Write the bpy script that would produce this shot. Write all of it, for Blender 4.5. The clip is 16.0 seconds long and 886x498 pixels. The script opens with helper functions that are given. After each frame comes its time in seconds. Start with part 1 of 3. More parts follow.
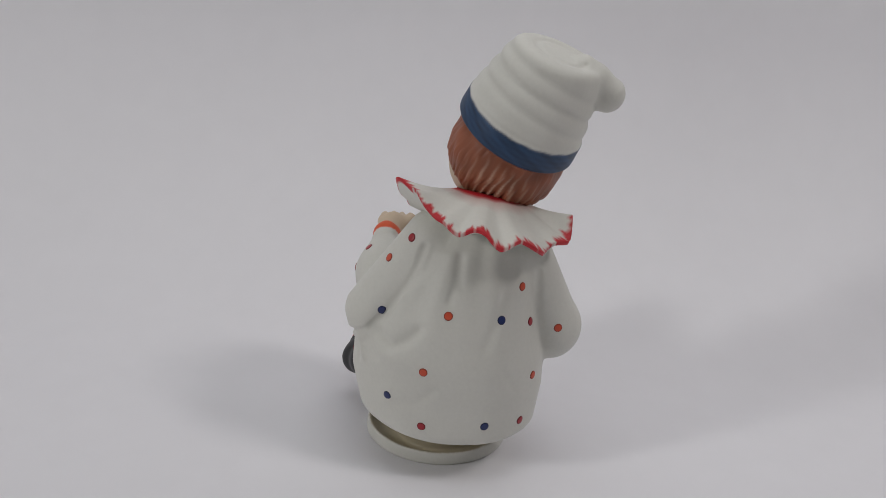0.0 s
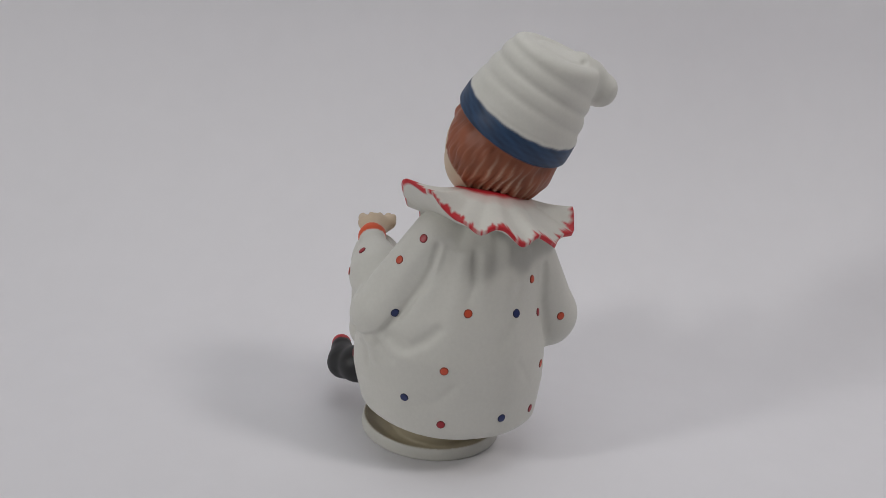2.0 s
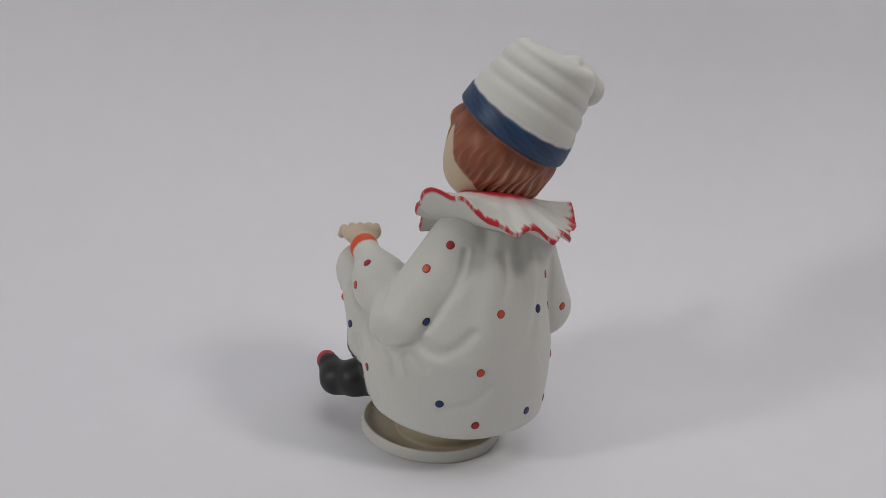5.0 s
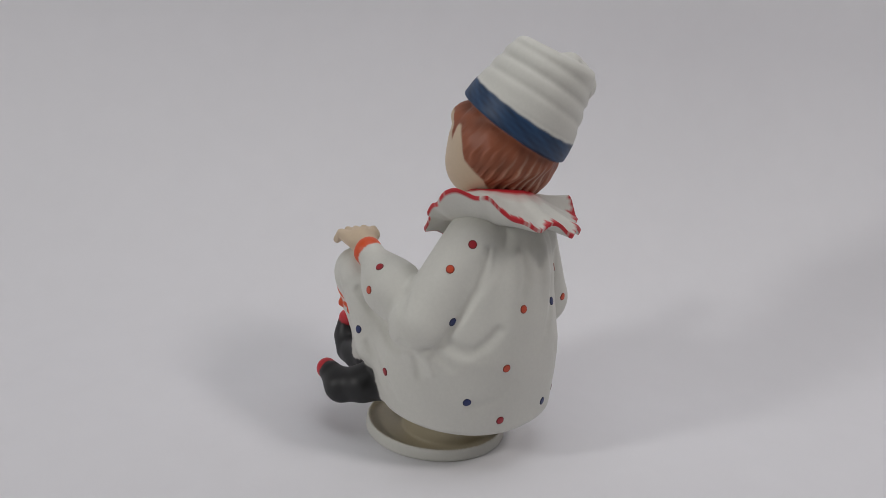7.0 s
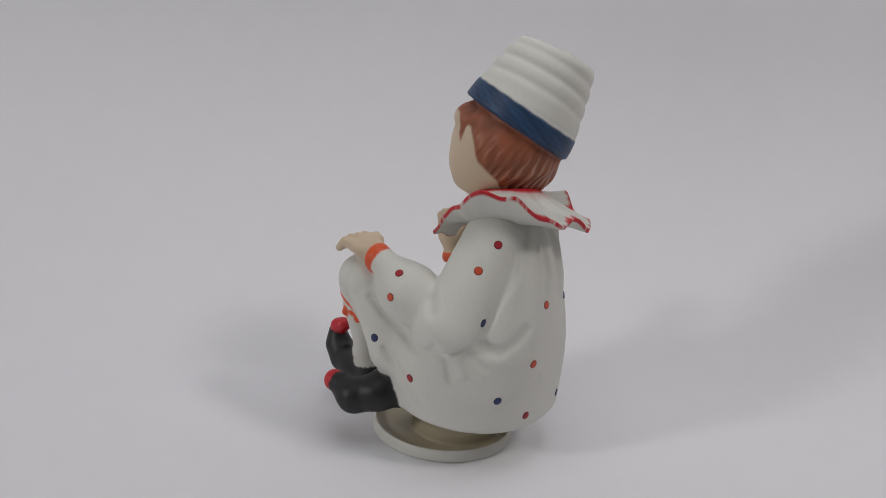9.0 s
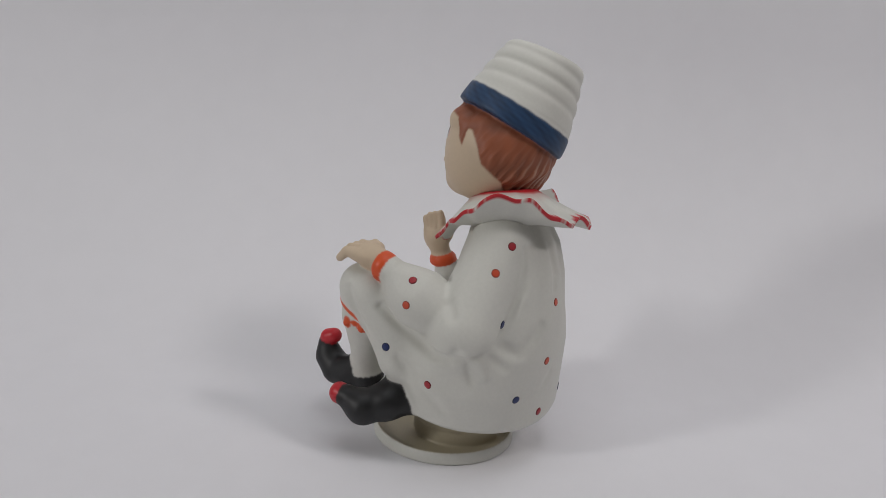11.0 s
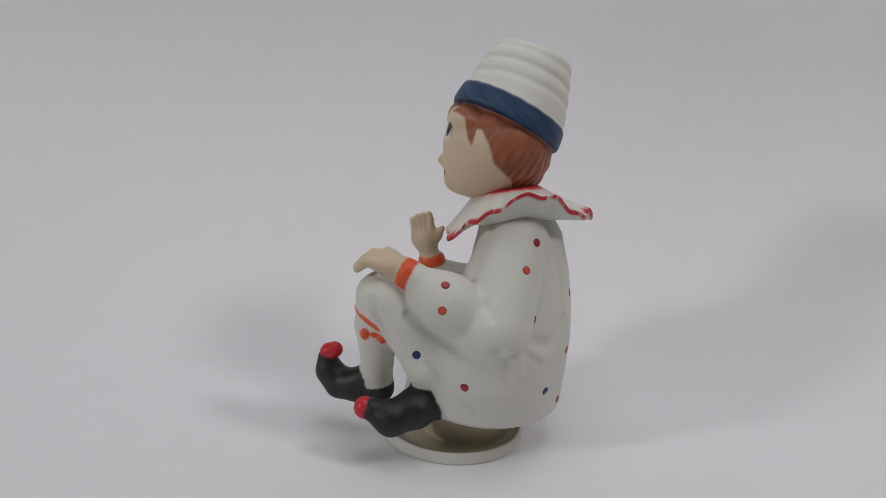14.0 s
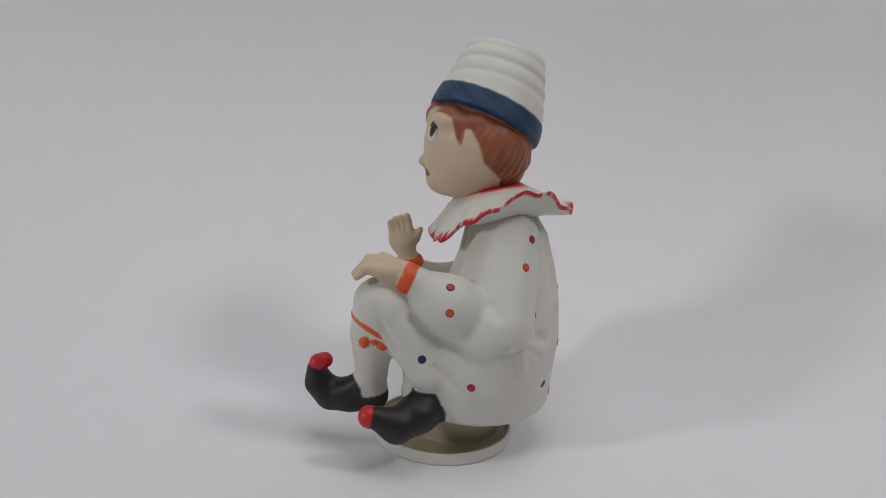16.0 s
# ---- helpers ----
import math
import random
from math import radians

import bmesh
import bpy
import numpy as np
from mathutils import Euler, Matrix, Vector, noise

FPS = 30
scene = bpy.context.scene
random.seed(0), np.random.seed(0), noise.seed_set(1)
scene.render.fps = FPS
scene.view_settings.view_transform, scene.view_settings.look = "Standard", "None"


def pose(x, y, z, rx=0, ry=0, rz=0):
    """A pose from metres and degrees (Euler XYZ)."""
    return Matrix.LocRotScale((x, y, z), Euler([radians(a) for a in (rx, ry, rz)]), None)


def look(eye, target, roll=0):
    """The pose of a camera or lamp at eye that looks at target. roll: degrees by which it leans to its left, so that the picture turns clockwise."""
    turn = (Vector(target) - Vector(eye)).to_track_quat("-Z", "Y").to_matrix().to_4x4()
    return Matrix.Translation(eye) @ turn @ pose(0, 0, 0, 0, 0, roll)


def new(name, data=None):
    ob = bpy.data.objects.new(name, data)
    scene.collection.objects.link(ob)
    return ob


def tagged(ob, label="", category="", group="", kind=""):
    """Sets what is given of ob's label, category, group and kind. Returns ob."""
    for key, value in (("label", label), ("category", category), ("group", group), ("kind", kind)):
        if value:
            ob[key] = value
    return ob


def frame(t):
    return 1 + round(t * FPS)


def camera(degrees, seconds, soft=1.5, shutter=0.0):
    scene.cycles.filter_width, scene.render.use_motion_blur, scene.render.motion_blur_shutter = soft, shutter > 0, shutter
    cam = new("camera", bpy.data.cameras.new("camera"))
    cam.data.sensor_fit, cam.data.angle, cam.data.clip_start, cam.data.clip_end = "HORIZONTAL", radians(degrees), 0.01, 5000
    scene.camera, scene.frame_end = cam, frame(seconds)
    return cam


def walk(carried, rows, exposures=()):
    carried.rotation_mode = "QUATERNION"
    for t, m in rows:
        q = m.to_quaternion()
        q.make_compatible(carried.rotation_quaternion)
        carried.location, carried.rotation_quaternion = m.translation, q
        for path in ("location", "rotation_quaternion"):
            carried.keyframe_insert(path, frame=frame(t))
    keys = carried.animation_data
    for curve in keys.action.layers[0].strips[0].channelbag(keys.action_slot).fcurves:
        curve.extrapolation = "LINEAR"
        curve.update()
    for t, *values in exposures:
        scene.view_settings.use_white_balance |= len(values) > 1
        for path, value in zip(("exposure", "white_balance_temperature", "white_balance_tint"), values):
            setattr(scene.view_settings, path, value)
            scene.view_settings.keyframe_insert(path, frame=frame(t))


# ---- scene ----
cam = camera(54.0, 16.0, soft=0.85)
# seconds, the figurine's place on the paper, its turn, and the camera's slow tilt
TURNS = [
    (0, 0.0000, -0.0000, -0.00, 17.85),
    (0.5, -0.0019, 0.0007, 2.96, 17.86),
    (1, -0.0025, 0.0013, 6.34, 17.85),
    (1.5, -0.0024, 0.0017, 9.39, 17.82),
    (2, -0.0032, 0.0024, 12.55, 17.81),
    (2.5, -0.0025, 0.0024, 15.54, 17.71),
    (3, -0.0033, 0.0032, 18.16, 17.68),
    (3.5, -0.0048, 0.0031, 21.15, 17.58),
    (4, -0.0044, 0.0037, 24.29, 17.48),
    (6.5, -0.0031, 0.0054, 38.87, 17.28),
    (7, -0.0022, 0.0051, 41.64, 17.38),
    (7.5, -0.0029, 0.0048, 44.67, 17.38),
    (8, -0.0018, 0.0048, 47.85, 17.37),
    (8.5, -0.0010, 0.0050, 50.82, 17.27),
    (9, 0.0011, 0.0047, 53.70, 17.31),
    (11.5, 0.0016, 0.0053, 67.59, 17.01),
    (12, 0.0020, 0.0055, 70.46, 17.05),
    (12.5, 0.0049, 0.0052, 73.00, 16.99),
    (13, 0.0055, 0.0046, 75.83, 17.08),
    (13.5, 0.0060, 0.0051, 78.62, 17.08),
    (14, 0.0057, 0.0048, 81.64, 17.02),
    (14.5, 0.0041, 0.0040, 84.29, 17.12),
    (15, 0.0042, 0.0039, 87.16, 17.07),
    (15.5, 0.0033, 0.0036, 89.91, 17.03),
    (16, 0.0016, 0.0036, 92.96, 16.97),
]
EYE = Vector((0, -0.3446, 0.1924))


def aim(down):
    return look(EYE, EYE + Vector((0, math.cos(radians(down)), -math.sin(radians(down)))), 4.03)


walk(cam, [(row[0], aim(row[4])) for row in TURNS])


# ---- world and light ----
world = bpy.data.worlds.new("world")
scene.world = world
world.use_nodes = True
world.node_tree.nodes["Background"].inputs[0].default_value = (0.9, 0.93, 1.0, 1)
world.node_tree.nodes["Background"].inputs[1].default_value = 0.1


def soft_lamp(name, eye, target, size, watts, colour):
    data = bpy.data.lights.new(name, "AREA")
    data.shape, data.size, data.size_y = "RECTANGLE", size[0], size[1]
    data.energy, data.color = watts, colour
    ob = new(name, data)
    ob.matrix_world = look(eye, target)
    return ob


soft_lamp("lamp_left", (-1.56, -0.90, 0.80), (0, 0, 0.06), (0.20, 0.20), 8.2, (0.99, 0.98, 0.97))
soft_lamp("lamp_right", (0.74, -0.30, 1.00), (0, 0, 0.06), (0.20, 0.20), 2.7, (1.0, 0.95, 0.94))
# unseen overhead fill, added to brighten the paper and soften the side shadows
soft_lamp("fill_above", (0.02, -0.14, 0.90), (0.02, 0.0, 0), (0.5, 0.5), 1.65, (0.95, 0.97, 1.0))
scene.view_settings.exposure = 0.0


# ---- materials ----
def material(name, base, rough, grain=0.03, scale=300.0, bump=0.05, paint=False):
    m = bpy.data.materials.new(name)
    m.use_nodes = True
    nt = m.node_tree
    b = nt.nodes["Principled BSDF"]
    co = nt.nodes.new("ShaderNodeTexCoord")
    fine = nt.nodes.new("ShaderNodeTexNoise")
    fine.inputs["Scale"].default_value, fine.inputs["Detail"].default_value = scale, 4
    broad = nt.nodes.new("ShaderNodeTexNoise")
    broad.inputs["Scale"].default_value, broad.inputs["Detail"].default_value = scale / 12, 3
    both = nt.nodes.new("ShaderNodeMath")
    both.operation = "ADD"
    ramp = nt.nodes.new("ShaderNodeMapRange")
    ramp.inputs["From Min"].default_value, ramp.inputs["From Max"].default_value = 0.6, 1.4
    ramp.inputs["To Min"].default_value, ramp.inputs["To Max"].default_value = 1 - grain, 1 + grain
    mix = nt.nodes.new("ShaderNodeVectorMath")
    mix.operation = "SCALE"
    for n in (fine, broad):
        nt.links.new(co.outputs["Object"], n.inputs["Vector"])
    nt.links.new(fine.outputs["Fac"], both.inputs[0])
    nt.links.new(broad.outputs["Fac"], both.inputs[1])
    nt.links.new(both.outputs[0], ramp.inputs["Value"])
    nt.links.new(ramp.outputs[0], mix.inputs["Scale"])
    if paint:
        at = nt.nodes.new("ShaderNodeAttribute")
        at.attribute_name = "paint"
        nt.links.new(at.outputs["Color"], mix.inputs[0])
        gl = nt.nodes.new("ShaderNodeAttribute")
        gl.attribute_name = "roughness"
        nt.links.new(gl.outputs["Fac"], b.inputs["Roughness"])
    else:
        mix.inputs[0].default_value = base
        b.inputs["Roughness"].default_value = rough
    nt.links.new(mix.outputs[0], b.inputs["Base Color"])
    bu = nt.nodes.new("ShaderNodeBump")
    bu.inputs["Strength"].default_value, bu.inputs["Distance"].default_value = bump, 0.0004
    nt.links.new(fine.outputs["Fac"], bu.inputs["Height"])
    nt.links.new(bu.outputs["Normal"], b.inputs["Normal"])
    return m


PAPER = material("white_paper", (0.79, 0.785, 0.812), 0.75, 0.015, 60.0, 0.05)
WALL = material("painted_wall", (0.70, 0.69, 0.67), 0.8, 0.03, 40.0, 0.1)
CEILING = material("ceiling_paint", (0.80, 0.80, 0.79), 0.85, 0.02, 40.0, 0.1)
FLOOR = material("floor_boards", (0.28, 0.20, 0.14), 0.5, 0.15, 20.0, 0.1)
TABLE = material("table_wood", (0.30, 0.21, 0.14), 0.45, 0.15, 30.0, 0.1)
PORCELAIN = material("painted_bisque", (0.8, 0.8, 0.8), 0.5, 0.035, 700.0, 0.06, paint=True)


# ---- setting ----
def box(name, x0, y0, z0, x1, y1, z1, mat, kind="structure", label="", category=""):
    bm = bmesh.new()
    bmesh.ops.create_cube(bm, size=1.0)
    for v in bm.verts:
        v.co = ((x0 + x1) / 2 + v.co.x * (x1 - x0), (y0 + y1) / 2 + v.co.y * (y1 - y0), (z0 + z1) / 2 + v.co.z * (z1 - z0))
    me = bpy.data.meshes.new(name)
    bm.to_mesh(me)
    bm.free()
    me.materials.append(mat)
    return tagged(new(name, me), label, category, kind=kind)


box("floor", -2.2, -2.2, -0.80, 2.2, 1.6, -0.75, FLOOR, label="dark wooden floor of the room", category="floor")
box("wall_north", -2.2, 1.6, -0.75, 2.2, 1.7, 1.75, WALL, label="plain off-white painted wall", category="wall")
box("wall_south", -2.2, -2.3, -0.75, 2.2, -2.2, 1.75, WALL, label="plain off-white painted wall", category="wall")
box("wall_west", -2.3, -2.3, -0.75, -2.2, 1.7, 1.75, WALL, label="plain off-white painted wall", category="wall")
box("wall_east", 2.2, -2.3, -0.75, 2.3, 1.7, 1.75, WALL, label="plain off-white painted wall", category="wall")
box("ceiling", -2.3, -2.3, 1.75, 2.3, 1.7, 1.85, CEILING, label="plain white ceiling", category="ceiling")

BEND_Y, BEND_R, PAPER_TOP = 0.04, 0.17, 0.9


def backdrop():
    """A sheet of white paper that lies on the table and sweeps up behind."""
    line = [(y, 0.0) for y in np.linspace(-0.7, BEND_Y, 12)]
    line += [(BEND_Y + BEND_R * math.sin(a), BEND_R * (1 - math.cos(a))) for a in np.linspace(0.06, math.pi / 2, 24)]
    line += [(BEND_Y + BEND_R, z) for z in np.linspace(BEND_R + 0.05, PAPER_TOP, 12)]
    xs = np.linspace(-0.9, 0.9, 49)
    bm = bmesh.new()
    # the sheet does not hang quite flat
    def slack(x, y, z):
        rise = min(1.0, max(0.0, (y - 0.05) / 0.15))
        return 0.006 * rise * (math.sin(x * 11 + 2 * z + 0.6) + 0.6 * math.sin(x * 19 - 5 * z + y * 6))
    grid = [[bm.verts.new((x, y - slack(x, y, z), z + abs(0.3 * slack(x, y, z)))) for x in xs] for y, z in line]
    for a, b in zip(grid, grid[1:]):
        for i in range(len(xs) - 1):
            bm.faces.new((a[i], a[i + 1], b[i + 1], b[i])).smooth = True
    low = bmesh.ops.extrude_face_region(bm, geom=bm.faces[:])
    for v in low["geom"]:
        if isinstance(v, bmesh.types.BMVert):
            t = min(1.0, max(0.0, (v.co.y - BEND_Y) / BEND_R))
            v.co += 0.001 * Vector((0, math.sin(t * math.pi / 2), -math.cos(t * math.pi / 2)))
    bmesh.ops.recalc_face_normals(bm, faces=bm.faces[:])
    me = bpy.data.meshes.new("backdrop")
    bm.to_mesh(me)
    bm.free()
    me.materials.append(PAPER)
    return tagged(new("backdrop", me), "seamless white paper backdrop sweeping up from the table", "backdrop", kind="structure")


backdrop()


def table():
    top = tagged(new("table"), "wooden table under the white backdrop paper", "table")
    top.location = (0, -0.1, -0.75)

    def piece(name, lo, hi):
        o = box(name, *lo, *hi, TABLE, kind="")
        o.parent = top
        return o
    piece("tabletop", (-1.0, -0.65, 0.715), (1.0, 0.62, 0.747))
    for sx in (-1, 1):
        for y in (-0.55, 0.52):
            piece("leg", (sx * 0.9 - 0.03, y - 0.03, 0.0), (sx * 0.9 + 0.03, y + 0.03, 0.715))


table()

# ---- figurine: rounded forms blended into one skin, in millimetres ----
WHITE, SKIN, HAIR, BLUE = (0.645, 0.64, 0.59), (0.60, 0.475, 0.34), (0.27, 0.08, 0.036), (0.014, 0.042, 0.10)
BLACK, RED, ORANGE, SHADED_BEIGE = (0.009, 0.009, 0.010), (0.52, 0.015, 0.025), (0.70, 0.09, 0.02), (0.43, 0.38, 0.27)
COLOURS = {"white": WHITE, "skin": SKIN, "hair": HAIR, "blue": BLUE, "black": BLACK, "red": RED, "orange": ORANGE, "base": WHITE}
ROUGH = {"white": 0.55, "skin": 0.55, "hair": 0.5, "blue": 0.5, "black": 0.5, "red": 0.4, "orange": 0.45, "base": 0.5}
FORMS = []
CREASES = []


def crease(points, width, depth):
    """A pressed line (depth over 0) or a raised ridge (under 0) in the skin."""
    pts = [vec(*p) for p in points]

    def fn(P):
        d = np.full(P.shape[:-1], 99.0, dtype=np.float32)
        for a, b in zip(pts, pts[1:]):
            ab = b - a
            h = np.clip(((P - a) @ ab) / float(ab @ ab), 0, 1)
            d = np.minimum(d, np.linalg.norm(P - a - h[..., None] * ab, axis=-1))
        return depth * np.exp(-(d / width) ** 2)
    CREASES.append((np.min(pts, 0) - 3 * width, np.max(pts, 0) + 3 * width, fn))


def vec(*v):
    return np.array(v, dtype=np.float32)


def form(group, lo, hi, blend, fn):
    FORMS.append((group, vec(*lo), vec(*hi), blend, fn))


def limb(group, a, b, ra, rb, blend=1.0):
    a, b = vec(*a), vec(*b)
    ab = b - a
    q = float(ab @ ab)

    def fn(P):
        d = P - a
        h = np.clip((d @ ab) / q, 0, 1)
        return np.linalg.norm(d - h[..., None] * ab, axis=-1) - (ra + (rb - ra) * h)
    r = max(ra, rb)
    form(group, np.minimum(a, b) - r, np.maximum(a, b) + r, blend, fn)


def chain(group, points, radii, blend=1.0):
    for i in range(len(points) - 1):
        limb(group, points[i], points[i + 1], radii[i], radii[i + 1], blend)


def turn(rx, ry, rz):
    return np.array(Euler([radians(a) for a in (rx, ry, rz)]).to_matrix(), dtype=np.float32)


def egg(group, c, r, blend=1.0, rot=(0, 0, 0)):
    c, r, m = vec(*c), vec(*r), turn(*rot)

    def fn(P):
        q = (P - c) @ m
        k0 = np.linalg.norm(q / r, axis=-1)
        k1 = np.linalg.norm(q / (r * r), axis=-1)
        return k0 * (k0 - 1) / np.maximum(k1, 1e-4)
    form(group, c - r.max(), c + r.max(), blend, fn)


def lathe(group, c, axis, heights, radii, blend=1.0, folds=None, edge=2.0, cap_axis=None, oval=0.0):
    """A turned form round an axis through c; folds(h, rho, q) adds to its radius."""
    c, ax = vec(*c), vec(*axis)
    ax = ax / np.linalg.norm(ax)
    top = float(max(radii))

    def fn(P):
        d = P - c
        h = d @ ax
        q = d - h[..., None] * ax
        rho = np.linalg.norm(q, axis=-1)
        R = np.interp(h, heights, radii).astype(np.float32)
        if folds:
            R = R + folds(h, rho, q)
        if oval:
            R = R * (1 + oval * (q[..., 0] ** 2 - q[..., 1] ** 2) / np.maximum(rho * rho, 1e-3))
        rise = h if cap_axis is None else d @ (vec(*cap_axis) / np.float32(np.linalg.norm(cap_axis)))
        side, cap = (rho - R) * 0.92, np.maximum(rise - heights[-1], heights[0] - h)
        return smax(side, cap, edge)
    ends = np.stack([c + ax * heights[0], c + ax * heights[-1]])
    form(group, ends.min(0) - top, ends.max(0) + top, blend, fn)


def smax(a, b, k):
    h = np.maximum(k - np.abs(a - b), 0) / k
    return np.maximum(a, b) + h * h * k * 0.25


def smin(a, b, k):
    h = np.maximum(k - np.abs(a - b), 0) / k
    return np.minimum(a, b) - h * h * k * 0.25


def coat(group, table, blend):
    """The wide smock: ellipses stacked over height (z, cx, cy, rx, ry back, ry front)."""
    t = np.array(table, dtype=np.float32)

    def fn(P):
        z = P[..., 2]
        cx, cy, rx, rb, rf = (np.interp(z, t[:, 0], t[:, i]).astype(np.float32) for i in range(1, 6))
        dx, dy = P[..., 0] - cx, P[..., 1] - cy
        ry = np.where(dy < 0, rb, rf)
        # squarer on one side, low down
        e = 2.0 + 0.35 * np.clip((72 - z) / 28, 0, 1) * np.clip(dx / 14, 0, 1) * np.clip(-dy / 10, 0, 1)
        k = (np.abs(dx / rx) ** e + np.abs(dy / ry) ** e) ** (1 / e)
        # soft hanging folds below the collar
        ang = np.arctan2(dx, -dy)
        drape = np.clip((z - 40) / 45, 0, 1) * (0.9 * np.sin(ang * 9 + 0.5) + 0.6 * np.sin(ang * 15 + z * 0.05))
        side = (k - 1) * np.minimum(rx, ry) + drape * 0.45
        return smax(side * 0.95, np.maximum(z - t[-1, 0], t[0, 0] - z), 7.0)
    lo = (t[:, 1] - t[:, 3]).min(), (t[:, 2] - t[:, 4]).min(), t[0, 0]
    hi = (t[:, 1] + t[:, 3]).max(), (t[:, 2] + t[:, 5]).max(), t[-1, 0]
    form(group, lo, hi, blend, fn)


# seated body in its smock
coat("white", [
    (14.5, 7.8, -11, 32.3, 32.3, 28), (20, 7.2, -11, 37, 34.0, 30), (35, 6, -10, 39.8, 35.8, 28), (50, 5.8, -11, 39.2, 35.4, 22),
    (65, 7, -14, 34, 31, 18), (80, 9, -17, 29, 25, 16), (92, 11, -18, 24, 20, 15), (102, 14, -16, 17, 15, 13), (110, 16, -14, 12, 11, 11)], 1.0)
# raised leg, knee, shin
limb("white", (-9.5, -4, 38), (-21.5, 27, 65), 20.5, 11.5, 7.0)
chain("white", [(-21.5, 31, 67), (-17.0, 32.6, 52), (-14.5, 32.6, 44), (-12, 32.6, 27)], [10.0, 8.8, 7.6, 6.6], 3.0)
# the smock drawn over the thigh
limb("white", (-24.5, 20, 58), (-26.0, 10, 41), 7.5, 8.2, 4.0)
# folded leg
limb("white", (20, -4, 34), (24, 10, 33), 17, 12, 6.0)
limb("white", (22, 12, 33), (-22, 12, 27), 9, 6.5, 3.0)
# near arm and sleeve
limb("white", (-3, -20.5, 92), (-23.5, -18.5, 61), 12.5, 13.5, 1.6)
egg("white", (-23.5, -17, 59), (13.0, 13.5, 14.0), 3.0)
egg("white", (-24, 2, 68), (12.0, 17.0, 12.2), 2.5, (18, 0, 0))
limb("white", (-24, 4, 70), (-25.4, 15.5, 77.6), 11.5, 6.0, 2.5)
# far arm and sleeve
limb("white", (31.5, -17.5, 89), (47.5, -14.5, 59), 11.2, 10.8, 1.6)
egg("white", (47.3, -13, 57), (11.2, 11.2, 13.0), 3.0)
chain("white", [(46, -12, 57), (38, 4, 56), (30.0, 17.5, 64)], [11.5, 9.5, 6.2], 3.0)
# cuffs
lathe("orange", (-25.4, 20.0, 79.2), (0.05, 0.93, 0.30), [-2.3, 0, 2.3], [5.8, 6.0, 5.6], 0.5, None, 1.5)
lathe("orange", (28.9, 20.0, 69.3), (-0.1, 0.2, 0.95), [-2.2, 0, 2.2], [6.0, 6.2, 5.7], 0.5, None, 1.5)
# garter and its bow below the knee
lathe("orange", (-19.0, 32.0, 56.6), (0.10, -0.46, 0.88), [-1.6, 0, 1.6], [10.6, 10.9, 10.6], 0.3, None, 0.8)
egg("orange", (-25.6, 35.2, 51.6), (2.2, 1.7, 3.0), 0.4, (25, 0, 0))
egg("orange", (-26.2, 28.2, 50.2), (2.0, 1.6, 2.2), 0.4, (-20, 0, 0))
egg("orange", (-26.6, 31.4, 51.8), (1.2, 1.2, 1.0), 0.4)


def palm(wrist, mid, fingers, thumb, rw, rp, rf):
    """A hand with its four fingers side by side and the thumb apart; fingers are lists of joints."""
    chain("skin", [wrist, mid], [rw, rp], 2.0)
    for joints in fingers:
        chain("skin", joints, [rf * q for q in (1.05, 1.0, 0.8)], 0.35)
    chain("skin", [mid, *thumb], [rf * 1.5, rf * 1.1, rf * 0.75], 1.5)


palm((-25, 19, 79.8), (-23.3, 28, 82.0), [[(-27.6 + 3.5 * i, 31, 82.6 + 0.5 * min(i, 1)), (-27.6 + 3.75 * i, 36.6 - 0.4 * abs(i - 1), 82.6 + 0.4 * min(i, 1)), (-27.4 + 3.8 * i, 40.6 - 1.0 * abs(i - 1), 79.0)] for i in range(4)],
     [(-16.4, 28.2, 83.0), (-14.9, 30.6, 84.6)], 4.8, 5.2, 2.15)
egg("skin", (-23, 29.0, 81.8), (7.4, 7.5, 3.9), 2.0)
palm((28.9, 20.2, 69.5), (28, 23.2, 78), [[(28, 28.0 - 2.2 * i, 82.5), (28, 29.2 - 2.4 * i, 86.0 + 0.6 * i), (27.8, tip[0], tip[1])] for i, tip in enumerate([(29.7, 87.0), (27.6, 88.8), (25.3, 89.6), (22.6, 90.6)])],
     [(28.0, 18.2, 81.0), (28.4, 16.2, 84.6)], 4.2, 4.6, 1.9)
egg("skin", (28, 23.8, 79.5), (3.6, 6.4, 6.6), 2.0)
# shoes
chain("black", [(-11.8, 31.2, 21.3), (-10.6, 41, 20), (-9.4, 49.3, 19.8), (-8.6, 54.6, 24.3), (-8.5, 55.9, 30.3)], [6.3, 6.3, 6.3, 5.3, 4.1], 3.5)
limb("black", (-12.6, 37.5, 26.0), (-11.4, 43, 21.5), 5.2, 5.8, 3.0)
chain("red", [(-8.6, 55.2, 33.2), (-8.6, 52.6, 34.6)], [3.9, 3.5], 0.5)
chain("black", [(-24, 6, 23), (-29.5, 14, 22), (-34.6, 20.3, 19.8), (-35.0, 28.0, 22.6)], [6.3, 7.2, 6.9, 5.0], 3.0)
limb("black", (-24.5, 10, 28), (-30, 11, 23), 6.0, 7.0, 3.0)
egg("red", (-34.9, 31.6, 23.0), (4.6, 4.4, 4.7), 0.6)
